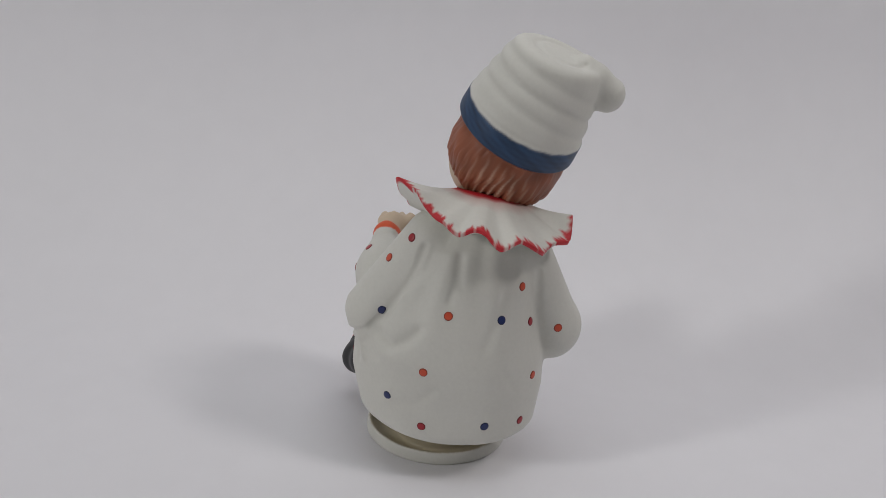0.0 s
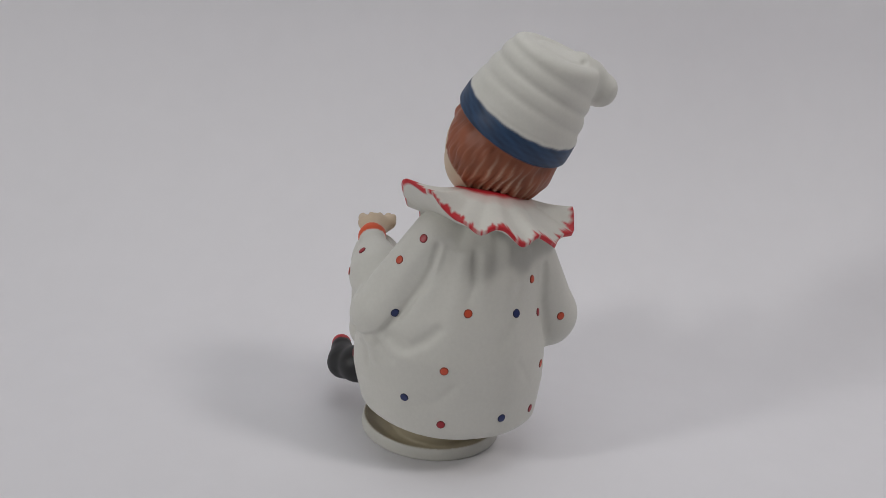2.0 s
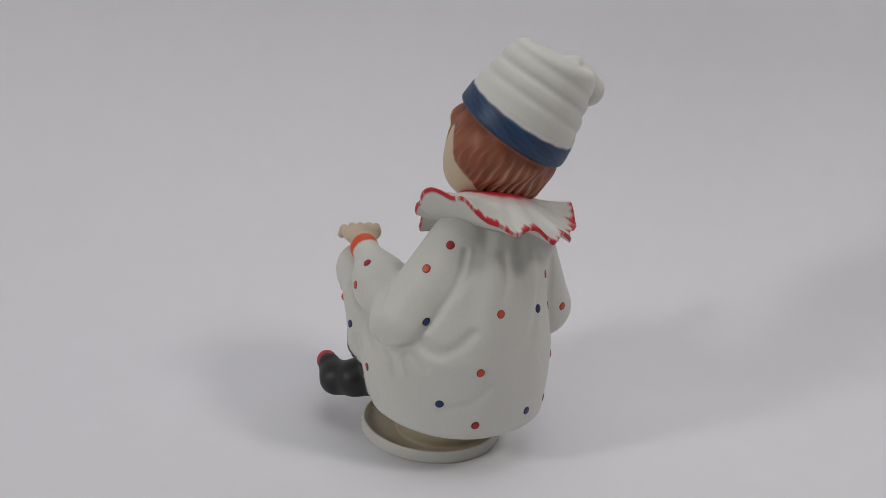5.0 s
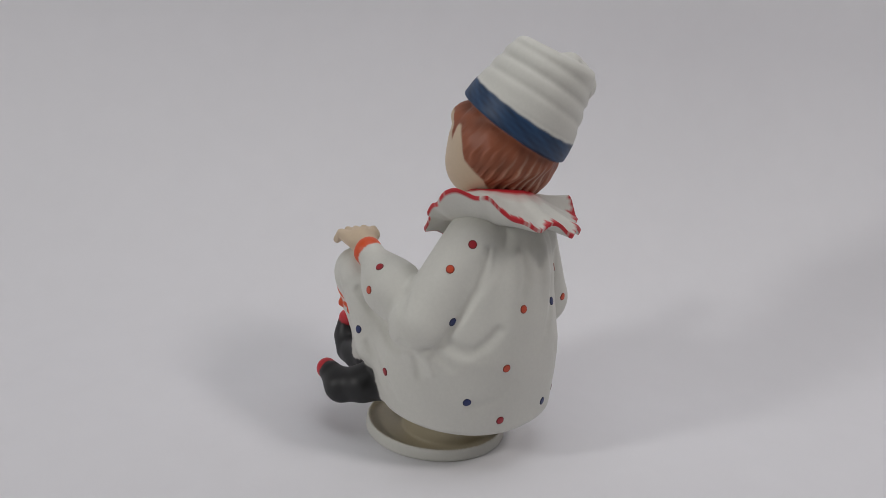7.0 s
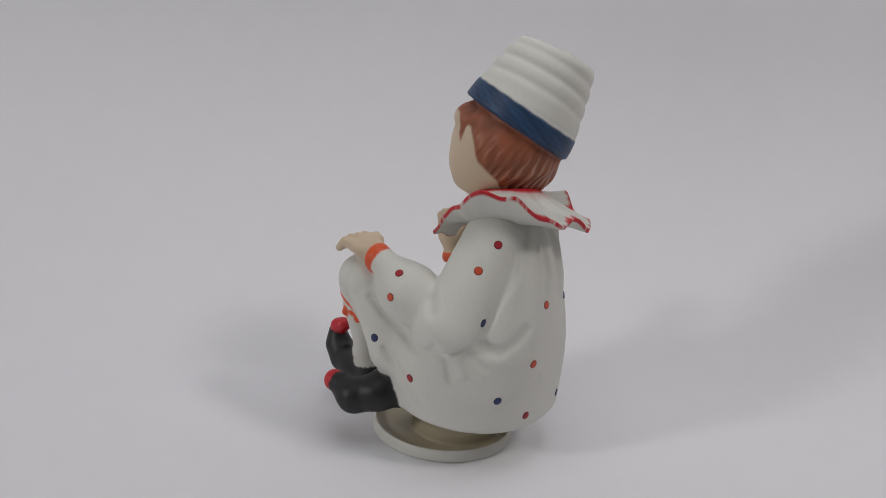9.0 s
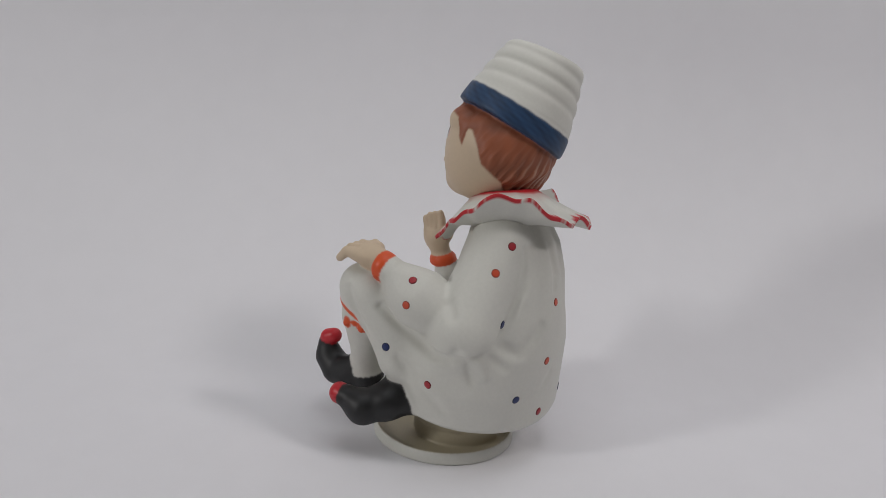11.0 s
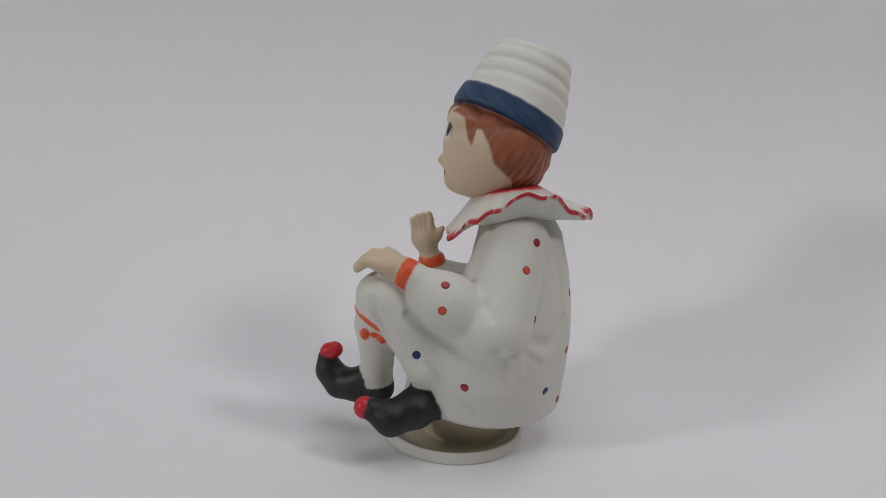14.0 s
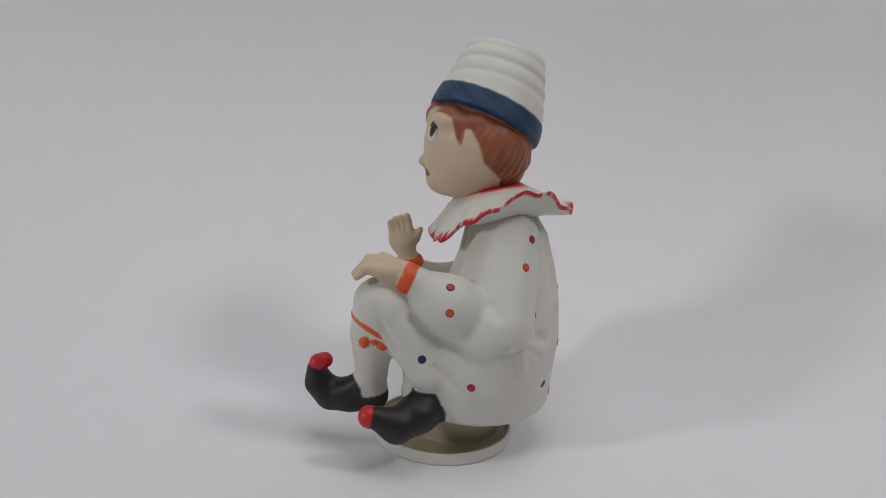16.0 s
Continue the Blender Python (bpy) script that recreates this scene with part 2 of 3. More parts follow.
# head and hat
AXIS = vec(0.353, -0.339, 0.875)
AXIS = AXIS / np.linalg.norm(AXIS)
HEAD = vec(22.0, -5.8, 125.5)
BAND = vec(26.1, -9.2, 137.9)
CROWN = vec(37.0, -16.0, 163.8)
LID = (0.306, -0.211, 0.929)
egg("hair", HEAD, (23.2, 23.2, 22.8), 1.0)
egg("skin", HEAD + vec(-3.0, 4.6, -7.5), (19.0, 16.6, 15.2), 3.0)
egg("skin", HEAD + vec(-4.0, 15.0, -15.5), (6.5, 5.5, 5.0), 5.0)
egg("skin", HEAD + vec(-2.0, 21.4, -8.0), (2.6, 3.6, 2.6), 2.0)
egg("hair", HEAD + vec(4.5, 16.8, 11.0), (8.5, 6.2, 6.5), 2.5, (-20, 0, 0))
egg("hair", HEAD + vec(-10.5, 13.2, 12.0), (8, 6.0, 5.0), 2.5, (-20, 0, 30))
limb("skin", (17, -11, 104), (18, -9, 114), 11, 11, 2.0)


def hat_folds(h, rho, q):
    """Three slack creases round the crown, running a little askew."""
    lean = h + q[..., 0] * 0.15 + q[..., 1] * 0.02 + 0.7 * np.sin(np.arctan2(q[..., 1], q[..., 0]) * 2 + 1)
    out = 0
    for at, depth, wide in ((10.0, 0.55, 1.4), (17.0, 0.8, 1.4), (23.5, 0.55, 1.6)):
        out = out - depth * np.exp(-((lean - at) / wide) ** 2) + 0.12 * np.exp(-((lean - at + 3.2) / 2.2) ** 2)
    return out.astype(np.float32)


lathe("white", BAND, (0.377, -0.235, 0.896), [-1, 4, 14, 22, 30.5], [23.4, 23.7, 21.6, 19.6, 17.3], 0.5, hat_folds, 3.8, LID, 0.02)
lathe("blue", BAND, AXIS, [-4.4, 0, 4.4], [24.8, 24.5, 23.7], 1.2, None, 1.2)
chain("white", [(46, -15, 160), (51.5, -14, 156.5), (56.5, -12.8, 151.4)], [5.5, 5.2, 6.9], 2.5)
# base on its winding stem
LEVEL = vec(-0.0028, 0.0178, 1.0)
SEAT = vec(3.71, 0.61, -1.77)


def tray():
    """A round base with a thin raised rim."""
    ax = LEVEL / np.linalg.norm(LEVEL)

    def fn(P):
        d = P - SEAT
        h = d @ ax
        rho = np.linalg.norm(d - h[..., None] * ax, axis=-1)
        outer = smax(rho - (31.0 - 0.10 * h), np.maximum(h - 5.7, -h), 1.0)
        inner = np.maximum(rho - 28.9, 3.4 - h)
        return smax(outer, -inner, 0.8)
    form("base", SEAT - vec(33, 33, 4), SEAT + vec(33, 33, 10), 0.5, fn)


tray()
lathe("base", (4.8, -5, 0), (0, 0, 1), [1, 8, 18], [19, 19, 26], 1.0)

# folds pressed into the smock
crease([(-6.9, -32.4, 93.3), (-9.0, -34.1, 85.7), (-12.4, -34.9, 79.0), (-18.6, -33.3, 67.8), (-27.0, -31.2, 56.8), (-33.4, -25.0, 53.1), (-35.0, -15.9, 51.9)], 1.1, 4.0)
crease([(-24.1, -32.2, 57.9), (-21.0, -35.7, 55.3), (-16.4, -39.5, 55.1), (-10.7, -41.7, 58.7), (-6.6, -42.6, 63.3)], 2.0, 1.6)
crease([(-28.0, -30.1, 54.3), (-25.3, -32.8, 50.9), (-22.8, -35.9, 48.0)], 1.3, 2.0)
crease([(-33.4, -23.8, 52.0), (-31.0, -23.9, 46.4), (-30.5, -25.1, 42.3)], 1.3, 1.4)
crease([(-29.7, -27.6, 50.9), (-28.2, -29.4, 45.0)], 1.6, -1.1)
crease([(6.9, -37.5, 92.5), (6.0, -41.3, 81.8), (4.2, -42.7, 75.5)], 1.6, 0.8)
crease([(-30.5, 17.0, 63.8), (-30.4, 7.1, 57.8), (-30.3, -2.2, 53.1), (-33.2, -8.2, 51.0), (-34.5, -15.4, 50.9), (-35.7, -18.9, 53.2), (-36.5, -20.7, 55.8)], 1.8, 3.5)
crease([(-31.3, 7.4, 44.8), (-33.1, -0.4, 38.9), (-34.1, -10.0, 31.9), (-33.0, -14.4, 26.6)], 2.0, 1.3)
crease([(-30.6, -12.9, 72.4), (-34.6, -16.2, 68.9)], 2.0, 1.8)
crease([(-16.1, -40.9, 30.7), (-5.0, -45.7, 34.3), (1.1, -46.8, 40.6)], 1.8, 1.1)
crease([(6.8, -37.7, 92.0), (7.8, -41.5, 81.3)], 1.5, 0.6)
crease([(24.9, -38.1, 77.5), (20.1, -44.5, 59.1)], 2.2, 1.0)
crease([(27.6, -43.7, 49.3), (34.0, -40.5, 39.9)], 1.6, 1.2)
crease([(37.9, -27.9, 84.7), (39.4, -27.7, 67.7), (42.9, -26.3, 54.3)], 1.1, 4.5)
crease([(-21.7, -34.2, 57.4), (-18.5, -38.4, 53.8)], 1.4, 1.6)
crease([(-3.3, -33.2, 93.6), (-5.9, -35.6, 85.6), (-12.2, -35.6, 77.4)], 1.8, 0.8)
crease([(-32.1, 31.9, 69.1), (-31.6, 27.9, 60.1), (-29.9, 21.9, 50.9)], 1.6, 1.2)

# the ring pressed into the crown of the hat
lid = vec(*LID) / np.float32(np.linalg.norm(LID))
along = np.cross(lid, vec(0, 1, 0))
along /= np.linalg.norm(along)
across = np.cross(lid, along)
crease([CROWN + 1.6 * lid + 10.0 * (along * math.cos(k * math.pi / 12) + across * math.sin(k * math.pi / 12)) for k in range(25)], 1.1, 0.8)
# fingers parted
for k in range(3):
    crease([(-25.8 + 3.6 * k, 31.5, 84.9), (-25.7 + 3.75 * k, 36.5, 84.7), (-25.5 + 3.8 * k, 40.5, 80.5)], 0.7, 0.9)
    crease([(26.0, 27.0 - 2.25 * k, 83.5), (26.0, 28.2 - 2.4 * k, 88.0 + 0.6 * k)], 0.7, 0.8)

STEP = 0.55
# overall proportions of the finished piece
PROPORTIONS = np.array([(0.9821, 0.0063, 0.0159), (-0.0225, 1.0053, -0.0075), (-0.0028, 0.0178, 0.9975)], dtype=np.float32)
SHIFT = vec(-1.33, -4.13, 1.66)
LO, HI = vec(-62, -64, -12), vec(74, 74, 176)


def skin_field():
    n = np.ceil((HI - LO) / STEP).astype(int)
    field = np.full(n, 12.0, dtype=np.float32)
    for group, lo, hi, blend, fn in FORMS:
        a = np.maximum(np.floor((lo - 6 - LO) / STEP), 0).astype(int)
        b = np.minimum(np.ceil((hi + 6 - LO) / STEP), n).astype(int)
        ax = [LO[i] + STEP * np.arange(a[i], b[i], dtype=np.float32) for i in range(3)]
        P = np.stack(np.meshgrid(*ax, indexing="ij"), -1)
        s = tuple(slice(a[i], b[i]) for i in range(3))
        field[s] = smin(field[s], fn(P), blend)
    for lo, hi, fn in CREASES:
        a = np.maximum(np.floor((lo - LO) / STEP), 0).astype(int)
        b = np.minimum(np.ceil((hi - LO) / STEP), n).astype(int)
        ax = [LO[i] + STEP * np.arange(a[i], b[i], dtype=np.float32) for i in range(3)]
        s = tuple(slice(a[i], b[i]) for i in range(3))
        field[s] += fn(np.stack(np.meshgrid(*ax, indexing="ij"), -1))
    return field


def field_at(P):
    out = np.full(len(P), 12.0, dtype=np.float32)
    for group, lo, hi, blend, fn in FORMS:
        k = np.where(((P > lo - 6) & (P < hi + 6)).all(1))[0]
        if len(k):
            out[k] = smin(out[k], fn(P[k]), blend)
    for lo, hi, fn in CREASES:
        k = np.where(((P > lo) & (P < hi)).all(1))[0]
        if len(k):
            out[k] += fn(P[k])
    return out


def slope_at(P, e=0.3):
    g = np.stack([field_at(P + vec(*v)) - field_at(P - vec(*v)) for v in ((e, 0, 0), (0, e, 0), (0, 0, e))], 1)
    return g / np.maximum(np.linalg.norm(g, axis=1, keepdims=True), 1e-6)


def settle(P, lift=0.0, times=4):
    for _ in range(times):
        P = P - slope_at(P) * (field_at(P) - lift)[:, None] * 0.9
    return P.astype(np.float32)


def skin(field):
    """Surface of the field: one vertex in each cell that it crosses, one quad across each edge."""
    neg = field < 0
    n = np.array(field.shape) - 1
    count = np.zeros(n, dtype=np.float32)
    total = np.zeros((*n, 3), dtype=np.float32)
    corner = lambda i, j, k: (slice(i, n[0] + i), slice(j, n[1] + j), slice(k, n[2] + k))
    for axis in range(3):
        for u in (0, 1):
            for v in (0, 1):
                off = [u, v]
                off.insert(axis, 0)
                end = list(off)
                end[axis] = 1
                fa, fb = field[corner(*off)], field[corner(*end)]
                hit = (fa < 0) != (fb < 0)
                w = np.where(hit, fa / np.where(hit, fa - fb, 1), 0)
                for c in range(3):
                    total[..., c] += hit * (off[c] + (w if c == axis else 0))
                count += hit
    full = count > 0
    index = np.full(n, -1, dtype=np.int64)
    index[full] = np.arange(full.sum())
    cells = np.argwhere(full)
    verts = LO + STEP * (cells + total[full] / count[full][:, None])
    quads = []
    for axis in range(3):
        o1, o2 = [a for a in range(3) if a != axis]
        sl = [slice(1, -1)] * 3
        sl[axis] = slice(0, -1)
        sl2 = list(sl)
        sl2[axis] = slice(1, None)
        a, b = neg[tuple(sl)], neg[tuple(sl2)]
        for sign in (0, 1):
            where = np.argwhere(a & ~b if sign == 0 else ~a & b)
            where[:, o1] += 1
            where[:, o2] += 1
            ring = []
            for u, v in ((0, 0), (1, 0), (1, 1), (0, 1)):
                c = where.copy()
                c[:, o1] -= u
                c[:, o2] -= v
                ring.append(index[tuple(c.T)])
            q = np.stack(ring, 1)
            if (sign == 0) != (axis == 1):
                pass
            else:
                q = q[:, ::-1]
            quads.append(q)
    quads = np.concatenate(quads)
    return verts.astype(np.float32), quads[(quads >= 0).all(1)]


def relax(verts, quads, times=2):
    for _ in range(times):
        s, c = np.zeros_like(verts), np.zeros(len(verts), dtype=np.float32)
        for i in range(4):
            for j in (i - 1, (i + 1) % 4):
                np.add.at(s, quads[:, i], verts[quads[:, j]])
                np.add.at(c, quads[:, i], 1)
        verts = verts * 0.5 + 0.5 * s / c[:, None]
    return verts


def paint(P):
    """Group colour and roughness for points on the skin."""
    best = np.full(len(P), 1e9, dtype=np.float32)
    col, rough = np.zeros((len(P), 3), dtype=np.float32), np.full(len(P), 0.5, dtype=np.float32)
    for group, lo, hi, blend, fn in FORMS:
        k = np.where(((P > lo - 3) & (P < hi + 3)).all(1))[0]
        d = fn(P[k])
        better = d < best[k]
        k = k[better]
        best[k] = d[better]
        col[k], rough[k] = COLOURS[group], ROUGH[group]
    # unglazed top of the base, its beige darkened for shade under the smock
    q = P - SEAT
    rise = q @ (LEVEL / np.linalg.norm(LEVEL))
    rad = np.linalg.norm(q - rise[:, None] * LEVEL, axis=1)
    dish = (rise > 2.5) & (rad < 29.9) & (P[:, 2] < 14) & np.all(np.abs(col - vec(*WHITE)) < 1e-3, axis=1)
    col[dish] = SHADED_BEIGE
    # face: skin in front of the hairline
    d = P - HEAD
    up, fore = d @ AXIS, d[:, 1]
    near = (np.linalg.norm(d, axis=1) < 32) & (P[:, 2] > 100)
    hair = np.all(np.abs(col - vec(*HAIR)) < 1e-3, axis=1)
    skin_ = np.all(np.abs(col - vec(*SKIN)) < 1e-3, axis=1)
    line = np.interp(fore, [-14, -9.2, -6.4, -1.7, 0.6, 4.5, 6.8, 7.3, 8.1, 9.5, 10.6, 11.6, 12.3, 16.3, 23], [-40, -12.2, -11.7, -10.2, -5, -0.4, -0.8, -4.2, -7.7, -6.6, -5, -1, 1.2, 2.4, 3.2])
    # a bare strip of brow, and the fringe over its other half
    line = np.where((d[:, 0] > -7.0) & (d[:, 0] < -1.0) & (fore > 16.2), 7.0, line)
    line = np.where((d[:, 0] > -1.0) & (fore > 12), np.interp(d[:, 0], [-1, 1.5, 9, 16, 22], [6, -0.5, 1.0, 2.5, -6]), line)
    lock = near & (hair | skin_)
    bare = np.clip((line - up)[lock] / 0.9 + 0.5, 0, 1)[:, None]
    col[lock] = vec(*SKIN) * bare + vec(*HAIR) * (1 - bare)
    for sx in (-1, 1):
        eye = vec(-9.4, 18.8, 6.2) if sx < 0 else vec(9.5, 18.6, 3.0)
        e = d - eye
        flat = np.linalg.norm(e * vec(1, 1, 0), axis=1)
        across = e[:, 1] * 0.8 - e[:, 0] * 0.6 * sx
        white_eye = near & (np.hypot(flat / 4.6, (e[:, 2] + 0.8) / 3.4) < 1)
        rosy = white_eye & (across < -2.2)
        dark = near & (np.hypot(flat / 2.6, (e[:, 2] - 0.3) / 3.7) < 1)
        lash = near & (np.hypot(flat / 4.4, (e[:, 2] - 1.6) / 2.6) < 1) & (e[:, 2] > 1.6)
        dark |= lash
        col[white_eye], col[rosy], col[dark] = (0.62, 0.62, 0.60), (0.55, 0.30, 0.25), (0.008, 0.006, 0.006)
        rough[dark] = 0.6
    lips = near & (np.linalg.norm((d - vec(-3.6, 20.0, -12.0)) / vec(6.6, 7.0, 1.7), axis=1) < 1)
    col[lips] = (0.22, 0.03, 0.03)
    # the band's clean edges
    q = P - BAND
    hi = q @ AXIS
    hat = (np.linalg.norm(q - hi[:, None] * AXIS, axis=1) > 19) & (np.abs(hi) < 9) & (P[:, 2] > 122) & (np.all(np.abs(col - vec(*WHITE)) < 1e-3, axis=1) | np.all(np.abs(col - vec(*BLUE)) < 1e-3, axis=1))
    ink = np.clip((4.3 + 0.1 * np.sin(np.arctan2(q[hat][:, 1], q[hat][:, 0]) * 19) - hi[hat]) / 0.4 + 0.5, 0, 1)[:, None]
    col[hat] = vec(*BLUE) * ink + vec(*WHITE) * (1 - ink)
    # brushed blue on the hat band
    blue = np.all(np.abs(col - vec(*BLUE)) < 1e-3, axis=1)
    q = P[blue] - BAND
    ang, hi = np.arctan2(q[:, 1], q[:, 0]), q @ AXIS
    streak = np.sin(ang * 9 + hi * 0.8) + np.sin(ang * 23 + hi * 1.9 + 1) + np.sin(hi * 3.1 + ang * 4)
    col[blue] *= (1.1 + 0.17 * streak)[:, None]
    return col, rough


RIM = {0: 86, 20: 90, 40: 89, 60: 95, 80: 93, 95: 101, 107: 108, 114: 98, 128: 99, 141: 96, 152: 100, 161: 103, 173: 99.5, 183: 106, 190: 106, 197: 103,
       207: 107, 215: 107.5, 223: 111, 231: 116, 240: 114, 252: 117, 260: 114, 267: 108, 275: 107, 283: 101.5, 296: 99.5, 304: 93, 312: 90, 325: 89.5, 342: 86}


def ruffle():
    """The frilled collar: a thick waved sheet with a painted edge, flaring up over one shoulder."""
    nu, nv = 300, 26
    u = np.linspace(0, 2 * np.pi, nu, endpoint=False)
    v = np.linspace(0, 1, nv)
    U, V = np.meshgrid(u, v, indexing="ij")
    keys = np.array(sorted(RIM))
    rim = np.interp(np.degrees(u), np.append(keys, 360), [*(RIM[k] for k in keys), RIM[0]])
    ker = np.exp(-(np.arange(-6, 7) / 2.6) ** 2)
    rim = np.convolve(np.concatenate([rim[-6:], rim, rim[:6]]), ker / ker.sum(), "valid")[:, None]
    front = 0.5 + 0.5 * np.cos(U)
    reach = 34.3 + 2.6 * np.exp(-((np.degrees(U) - 250) / 24) ** 2) - 11.0 * front ** 3 + 3.0 * np.exp(-((np.degrees(U) - 184) / 22) ** 2) + 0.9 * np.sin(U * 7 + 0.6) + 0.8 * np.sin(U * 13)
    rad = 12.0 + (reach - 12.0) * V
    neck = 112.5 - 5.5 * front - 1.5 * np.sin(U)
    z = neck + (rim - neck) * V ** 1.25 - 1.2 * np.sin(np.pi * V)
    top = np.stack([16.0 + rad * np.sin(U), -12.0 + rad * np.cos(U), z], -1)
    rad2 = 11.0 + (reach - 0.5 - 11.0) * (0.22 + 0.78 * V)
    root = 100.0 - 5.0 * front
    z2 = root + (rim - 1.5 - root) * V ** 1.7
    low = np.stack([16.0 + rad2 * np.sin(U), -12.0 + rad2 * np.cos(U), np.minimum(z2, z - 1.2)], -1)
    verts = np.concatenate([top.reshape(-1, 3), low.reshape(-1, 3)])
    idx = np.arange(nu * nv).reshape(nu, nv)
    nxt = np.roll(idx, -1, 0)
    quad = lambda a, b, c, e: np.stack([a.ravel(), b.ravel(), c.ravel(), e.ravel()], 1)
    n = nu * nv
    quads = [quad(idx[:, :-1], idx[:, 1:], nxt[:, 1:], nxt[:, :-1])[:, ::-1], quad(idx[:, :-1], idx[:, 1:], nxt[:, 1:], nxt[:, :-1]) + n,
             quad(idx[:, -1], nxt[:, -1], nxt[:, -1] + n, idx[:, -1] + n), quad(idx[:, 0], nxt[:, 0], nxt[:, 0] + n, idx[:, 0] + n)[:, ::-1]]
    ragged = 0.905 + 0.05 * np.sin(U * 11 + 1) + 0.035 * np.sin(U * 37) + 0.035 * np.sin(U * 61 + 2) + 0.03 * np.sin(U * 113)
    red = np.clip((V - ragged) / 0.06, 0, 1) + 0.85 * np.clip((0.15 - V) / 0.06, 0, 1) + 0.3 * np.clip((0.36 - V) / 0.22, 0, 1)
    red = np.clip(red, 0, 1)[..., None]
    colt = np.array(WHITE) * (1 - red) + np.array(RED) * red
    coll = np.broadcast_to(np.array(WHITE), colt.shape).copy()
    coll[:, -1] = colt[:, -1]
    col = np.concatenate([colt.reshape(-1, 3), coll.reshape(-1, 3)])
    return verts.astype(np.float32), np.concatenate(quads), col, np.full(len(verts), 0.5)


def dot(place, colour, r=1.65):
    """A dab of paint laid on the skin."""
    c = settle(vec(*place)[None])
    nrm = slope_at(c)[0]
    a = np.cross(nrm, vec(0, 0, 1))
    a /= np.linalg.norm(a)
    b = np.cross(nrm, a)
    rings, n = (0.0, 0.74, 0.95, 1.12), 16
    P = [c[0]]
    for q in rings[1:]:
        P += [c[0] + r * q * (a * math.cos(2 * math.pi * i / n) + b * math.sin(2 * math.pi * i / n)) for i in range(n)]
    P = np.array(P, dtype=np.float32)
    lift = np.concatenate([[0.3], np.repeat([0.28, 0.22, -0.15], n)]).astype(np.float32)
    P = settle(P, lift, 3)
    quads = []
    for k in range(2):
        o = 1 + k * n
        quads += [(o + i, o + (i + 1) % n, o + n + (i + 1) % n, o + n + i) for i in range(n)]
    tris = [(0, 1 + (i + 1) % n, 1 + i) for i in range(n)]
    edge = [0.4 * v for v in colour]
    col = np.array([colour] * (1 + n) + [edge] * 2 * n)
    return P, quads, tris, col


RED_DOTS = [(-31.7, 3.2, 79.1), (-33.6, -8.0, 37.9), (-12.7, -29.4, 95.3), (-2.7, -45.5, 24.4), (36.6, -30.5, 65.7), (37.6, -36.3, 25.6)]
ORANGE_DOTS = [(-36.1, 2.9, 69.7), (-21.0, -26.9, 85.9), (4.3, -42.7, 70.5), (31.6, -32.7, 80.4), (47.9, -24.2, 61.7), (-3.3, -45.2, 48.0), (39.8, -32.3, 44.1)]
BLUE_DOTS = [(-34.5, 12.1, 48.7), (-16.5, -38.7, 34.0), (22.4, -44.4, 26.3), (-21.1, -29.7, 65.7), (24.7, -40.5, 69.4)]


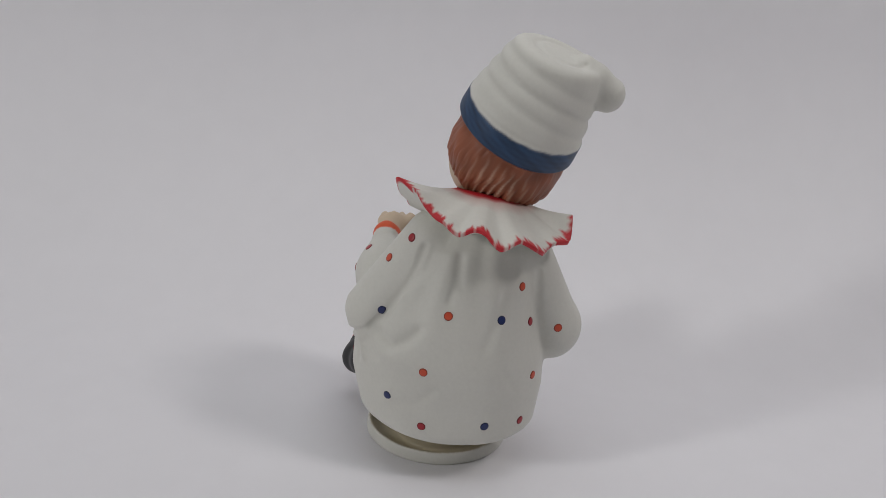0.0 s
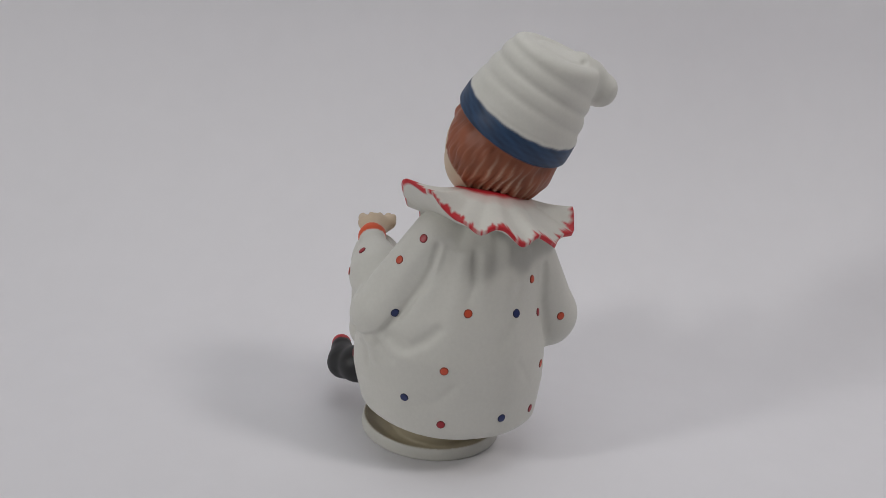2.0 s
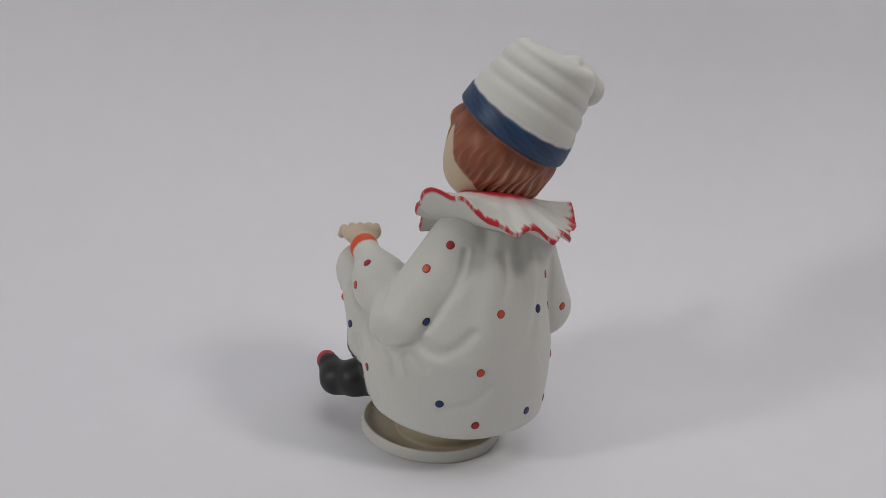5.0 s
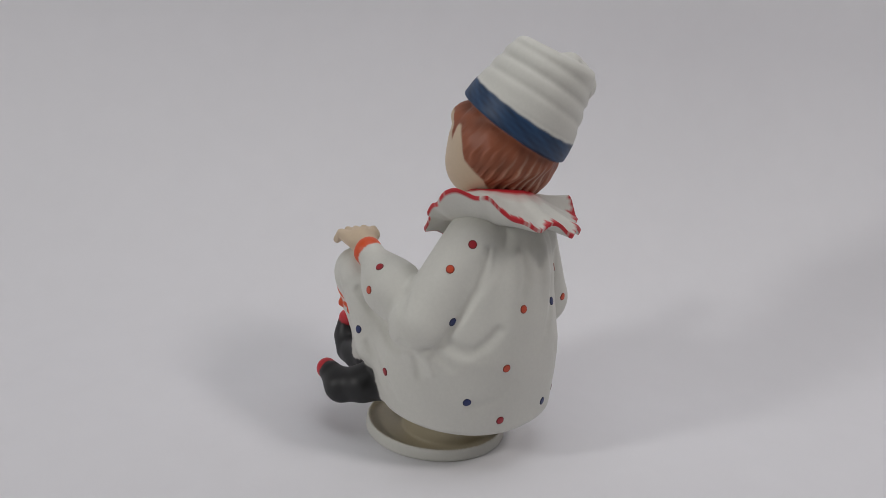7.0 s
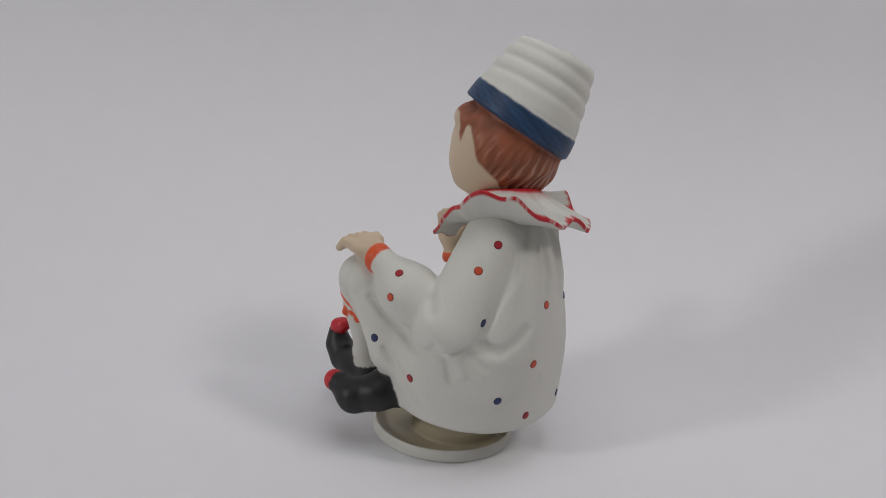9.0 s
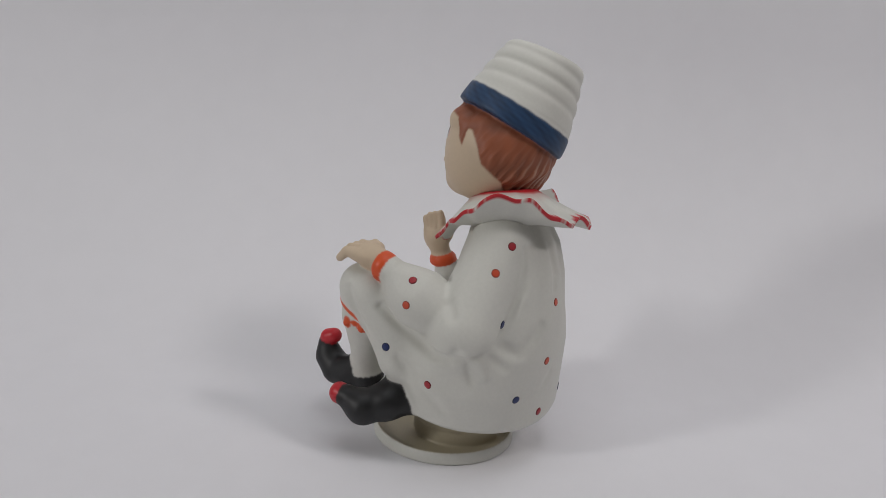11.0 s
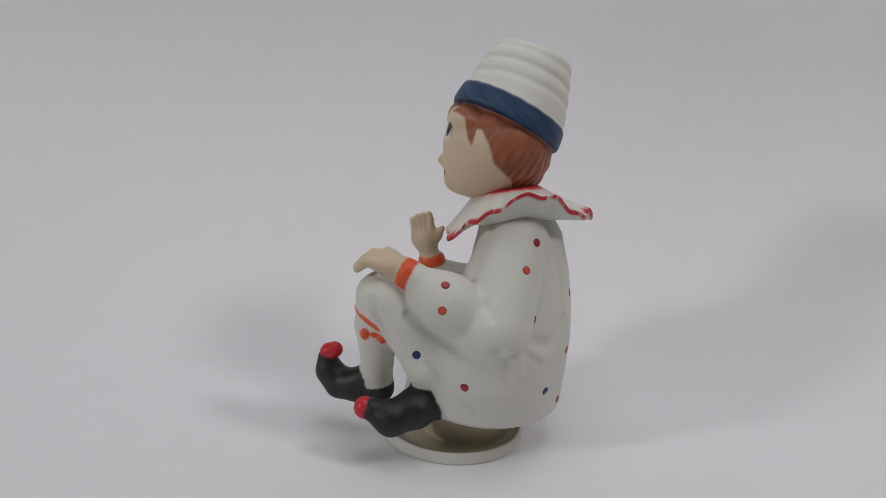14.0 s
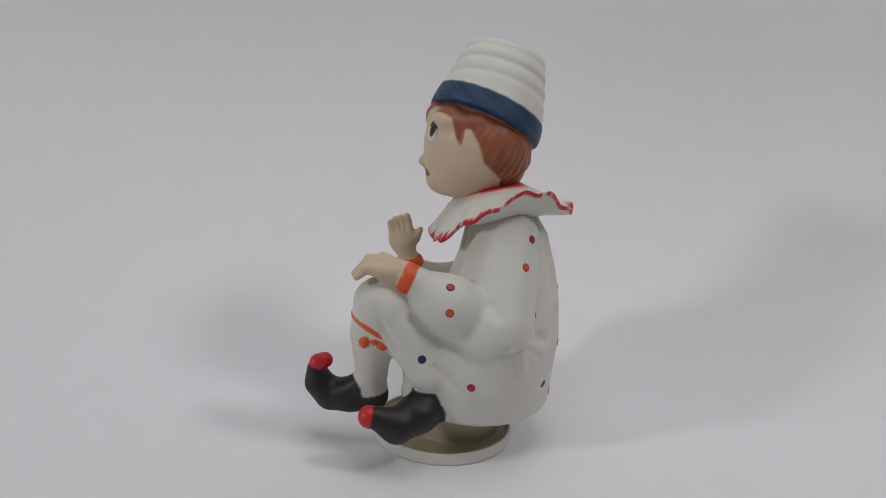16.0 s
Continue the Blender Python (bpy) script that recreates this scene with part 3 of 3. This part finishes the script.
def comb(verts, quads, col):
    """Combed strands in the hair: grooves and a lighter wash on the ridges."""
    hair = (np.abs(col - vec(*HAIR)) < 0.02).all(1) & (verts[:, 2] > 95)
    d = verts[hair] - HEAD
    up = d @ AXIS
    side = np.cross(AXIS, vec(0, 1, 0))
    side /= np.linalg.norm(side)
    ang = np.arctan2(d @ side, -(d[:, 1] - (d @ AXIS) * AXIS[1]))
    flow = ang * 38 + 0.6 * np.sin(up * 0.3 + ang * 5) + 1.2 * np.sin(ang * 8 + up * 0.12) + 0.3 * np.sin(up * 0.8 + ang * 13)
    wave = np.sin(flow) * 0.65 + 0.35 * np.sin(flow * 2.3 + up * 0.5)
    nape = np.clip((5.0 - up) / 12.0, 0.2, 1.0) * (0.62 + 0.38 * np.sin(ang * 9 + up * 0.6)) * (0.5 + 0.5 * np.exp(-(ang / 0.8) ** 2))
    n = d / np.linalg.norm(d, axis=1, keepdims=True)
    verts = verts.copy()
    tuft = np.sin(ang * 7 + up * 0.33 + 1.3 * np.sin(up * 0.24 + ang * 3)) * 0.6 + 0.4 * np.sin(ang * 12 - up * 0.42 + 2)
    verts[hair] += n * (0.9 * wave * nape + 0.42 * tuft)[:, None]
    back = np.exp(-((ang + 0.02) / 0.5) ** 2) * np.clip((7 - up) / 8, 0, 1)
    light = np.clip(2.6 * (wave - 0.25), 0, 1)[:, None] * (0.03 + 0.97 * back[:, None])
    base = np.array(HAIR) * (1 + 0.36 * wave[:, None] * nape[:, None] + 0.16 * tuft[:, None])
    col = col.copy()
    col[hair] = base * (1 - 0.9 * light) + np.array((0.60, 0.42, 0.31)) * 0.9 * light
    return verts, col


def figurine():
    verts, quads = skin(skin_field())
    verts = relax(verts, quads, 3)
    col, rough = paint(verts)
    verts, col = comb(verts, quads, col)
    col = relax(col, quads, 1)
    V, Q, C, R = [verts], [quads.tolist()], [col], [rough]
    base = len(verts)
    for got in (ruffle(),):
        V.append(got[0]), C.append(got[2]), R.append(got[3])
        Q.append((got[1] + base).tolist())
        base += len(got[0])
    for places, colour in ((RED_DOTS, (0.36, 0.018, 0.028)), (ORANGE_DOTS, (0.58, 0.075, 0.03)), (BLUE_DOTS, (0.015, 0.028, 0.12))):
        for p in places:
            P, q, t, c = dot(p, colour)
            V.append(P), C.append(c), R.append(np.full(len(P), 0.4))
            Q.append([[base + i for i in f] for f in q + t])
            base += len(P)
    verts = np.concatenate(V)
    me = bpy.data.meshes.new("porcelain_figurine")
    pts = (verts @ PROPORTIONS.T + SHIFT) * 0.001
    me.from_pydata(pts.tolist(), [], [f for part in Q for f in part])
    me.polygons.foreach_set("use_smooth", [True] * len(me.polygons))
    at = me.attributes.new("paint", "FLOAT_COLOR", "POINT")
    rgba = np.concatenate([np.concatenate(C), np.ones((len(verts), 1))], 1).astype(np.float32)
    at.data.foreach_set("color", rgba.ravel())
    ra = me.attributes.new("roughness", "FLOAT", "POINT")
    ra.data.foreach_set("value", np.concatenate(R).astype(np.float32))
    me.materials.append(PORCELAIN)
    me.validate()
    me.update()
    return tagged(new("porcelain_figurine", me), "white bisque figurine in a dotted smock on a round base", "figurine")


doll = figurine()


def motions():
    walk(doll, [(t, pose(x, y, 0, 0, 0, a)) for t, x, y, a, down in TURNS])


motions()
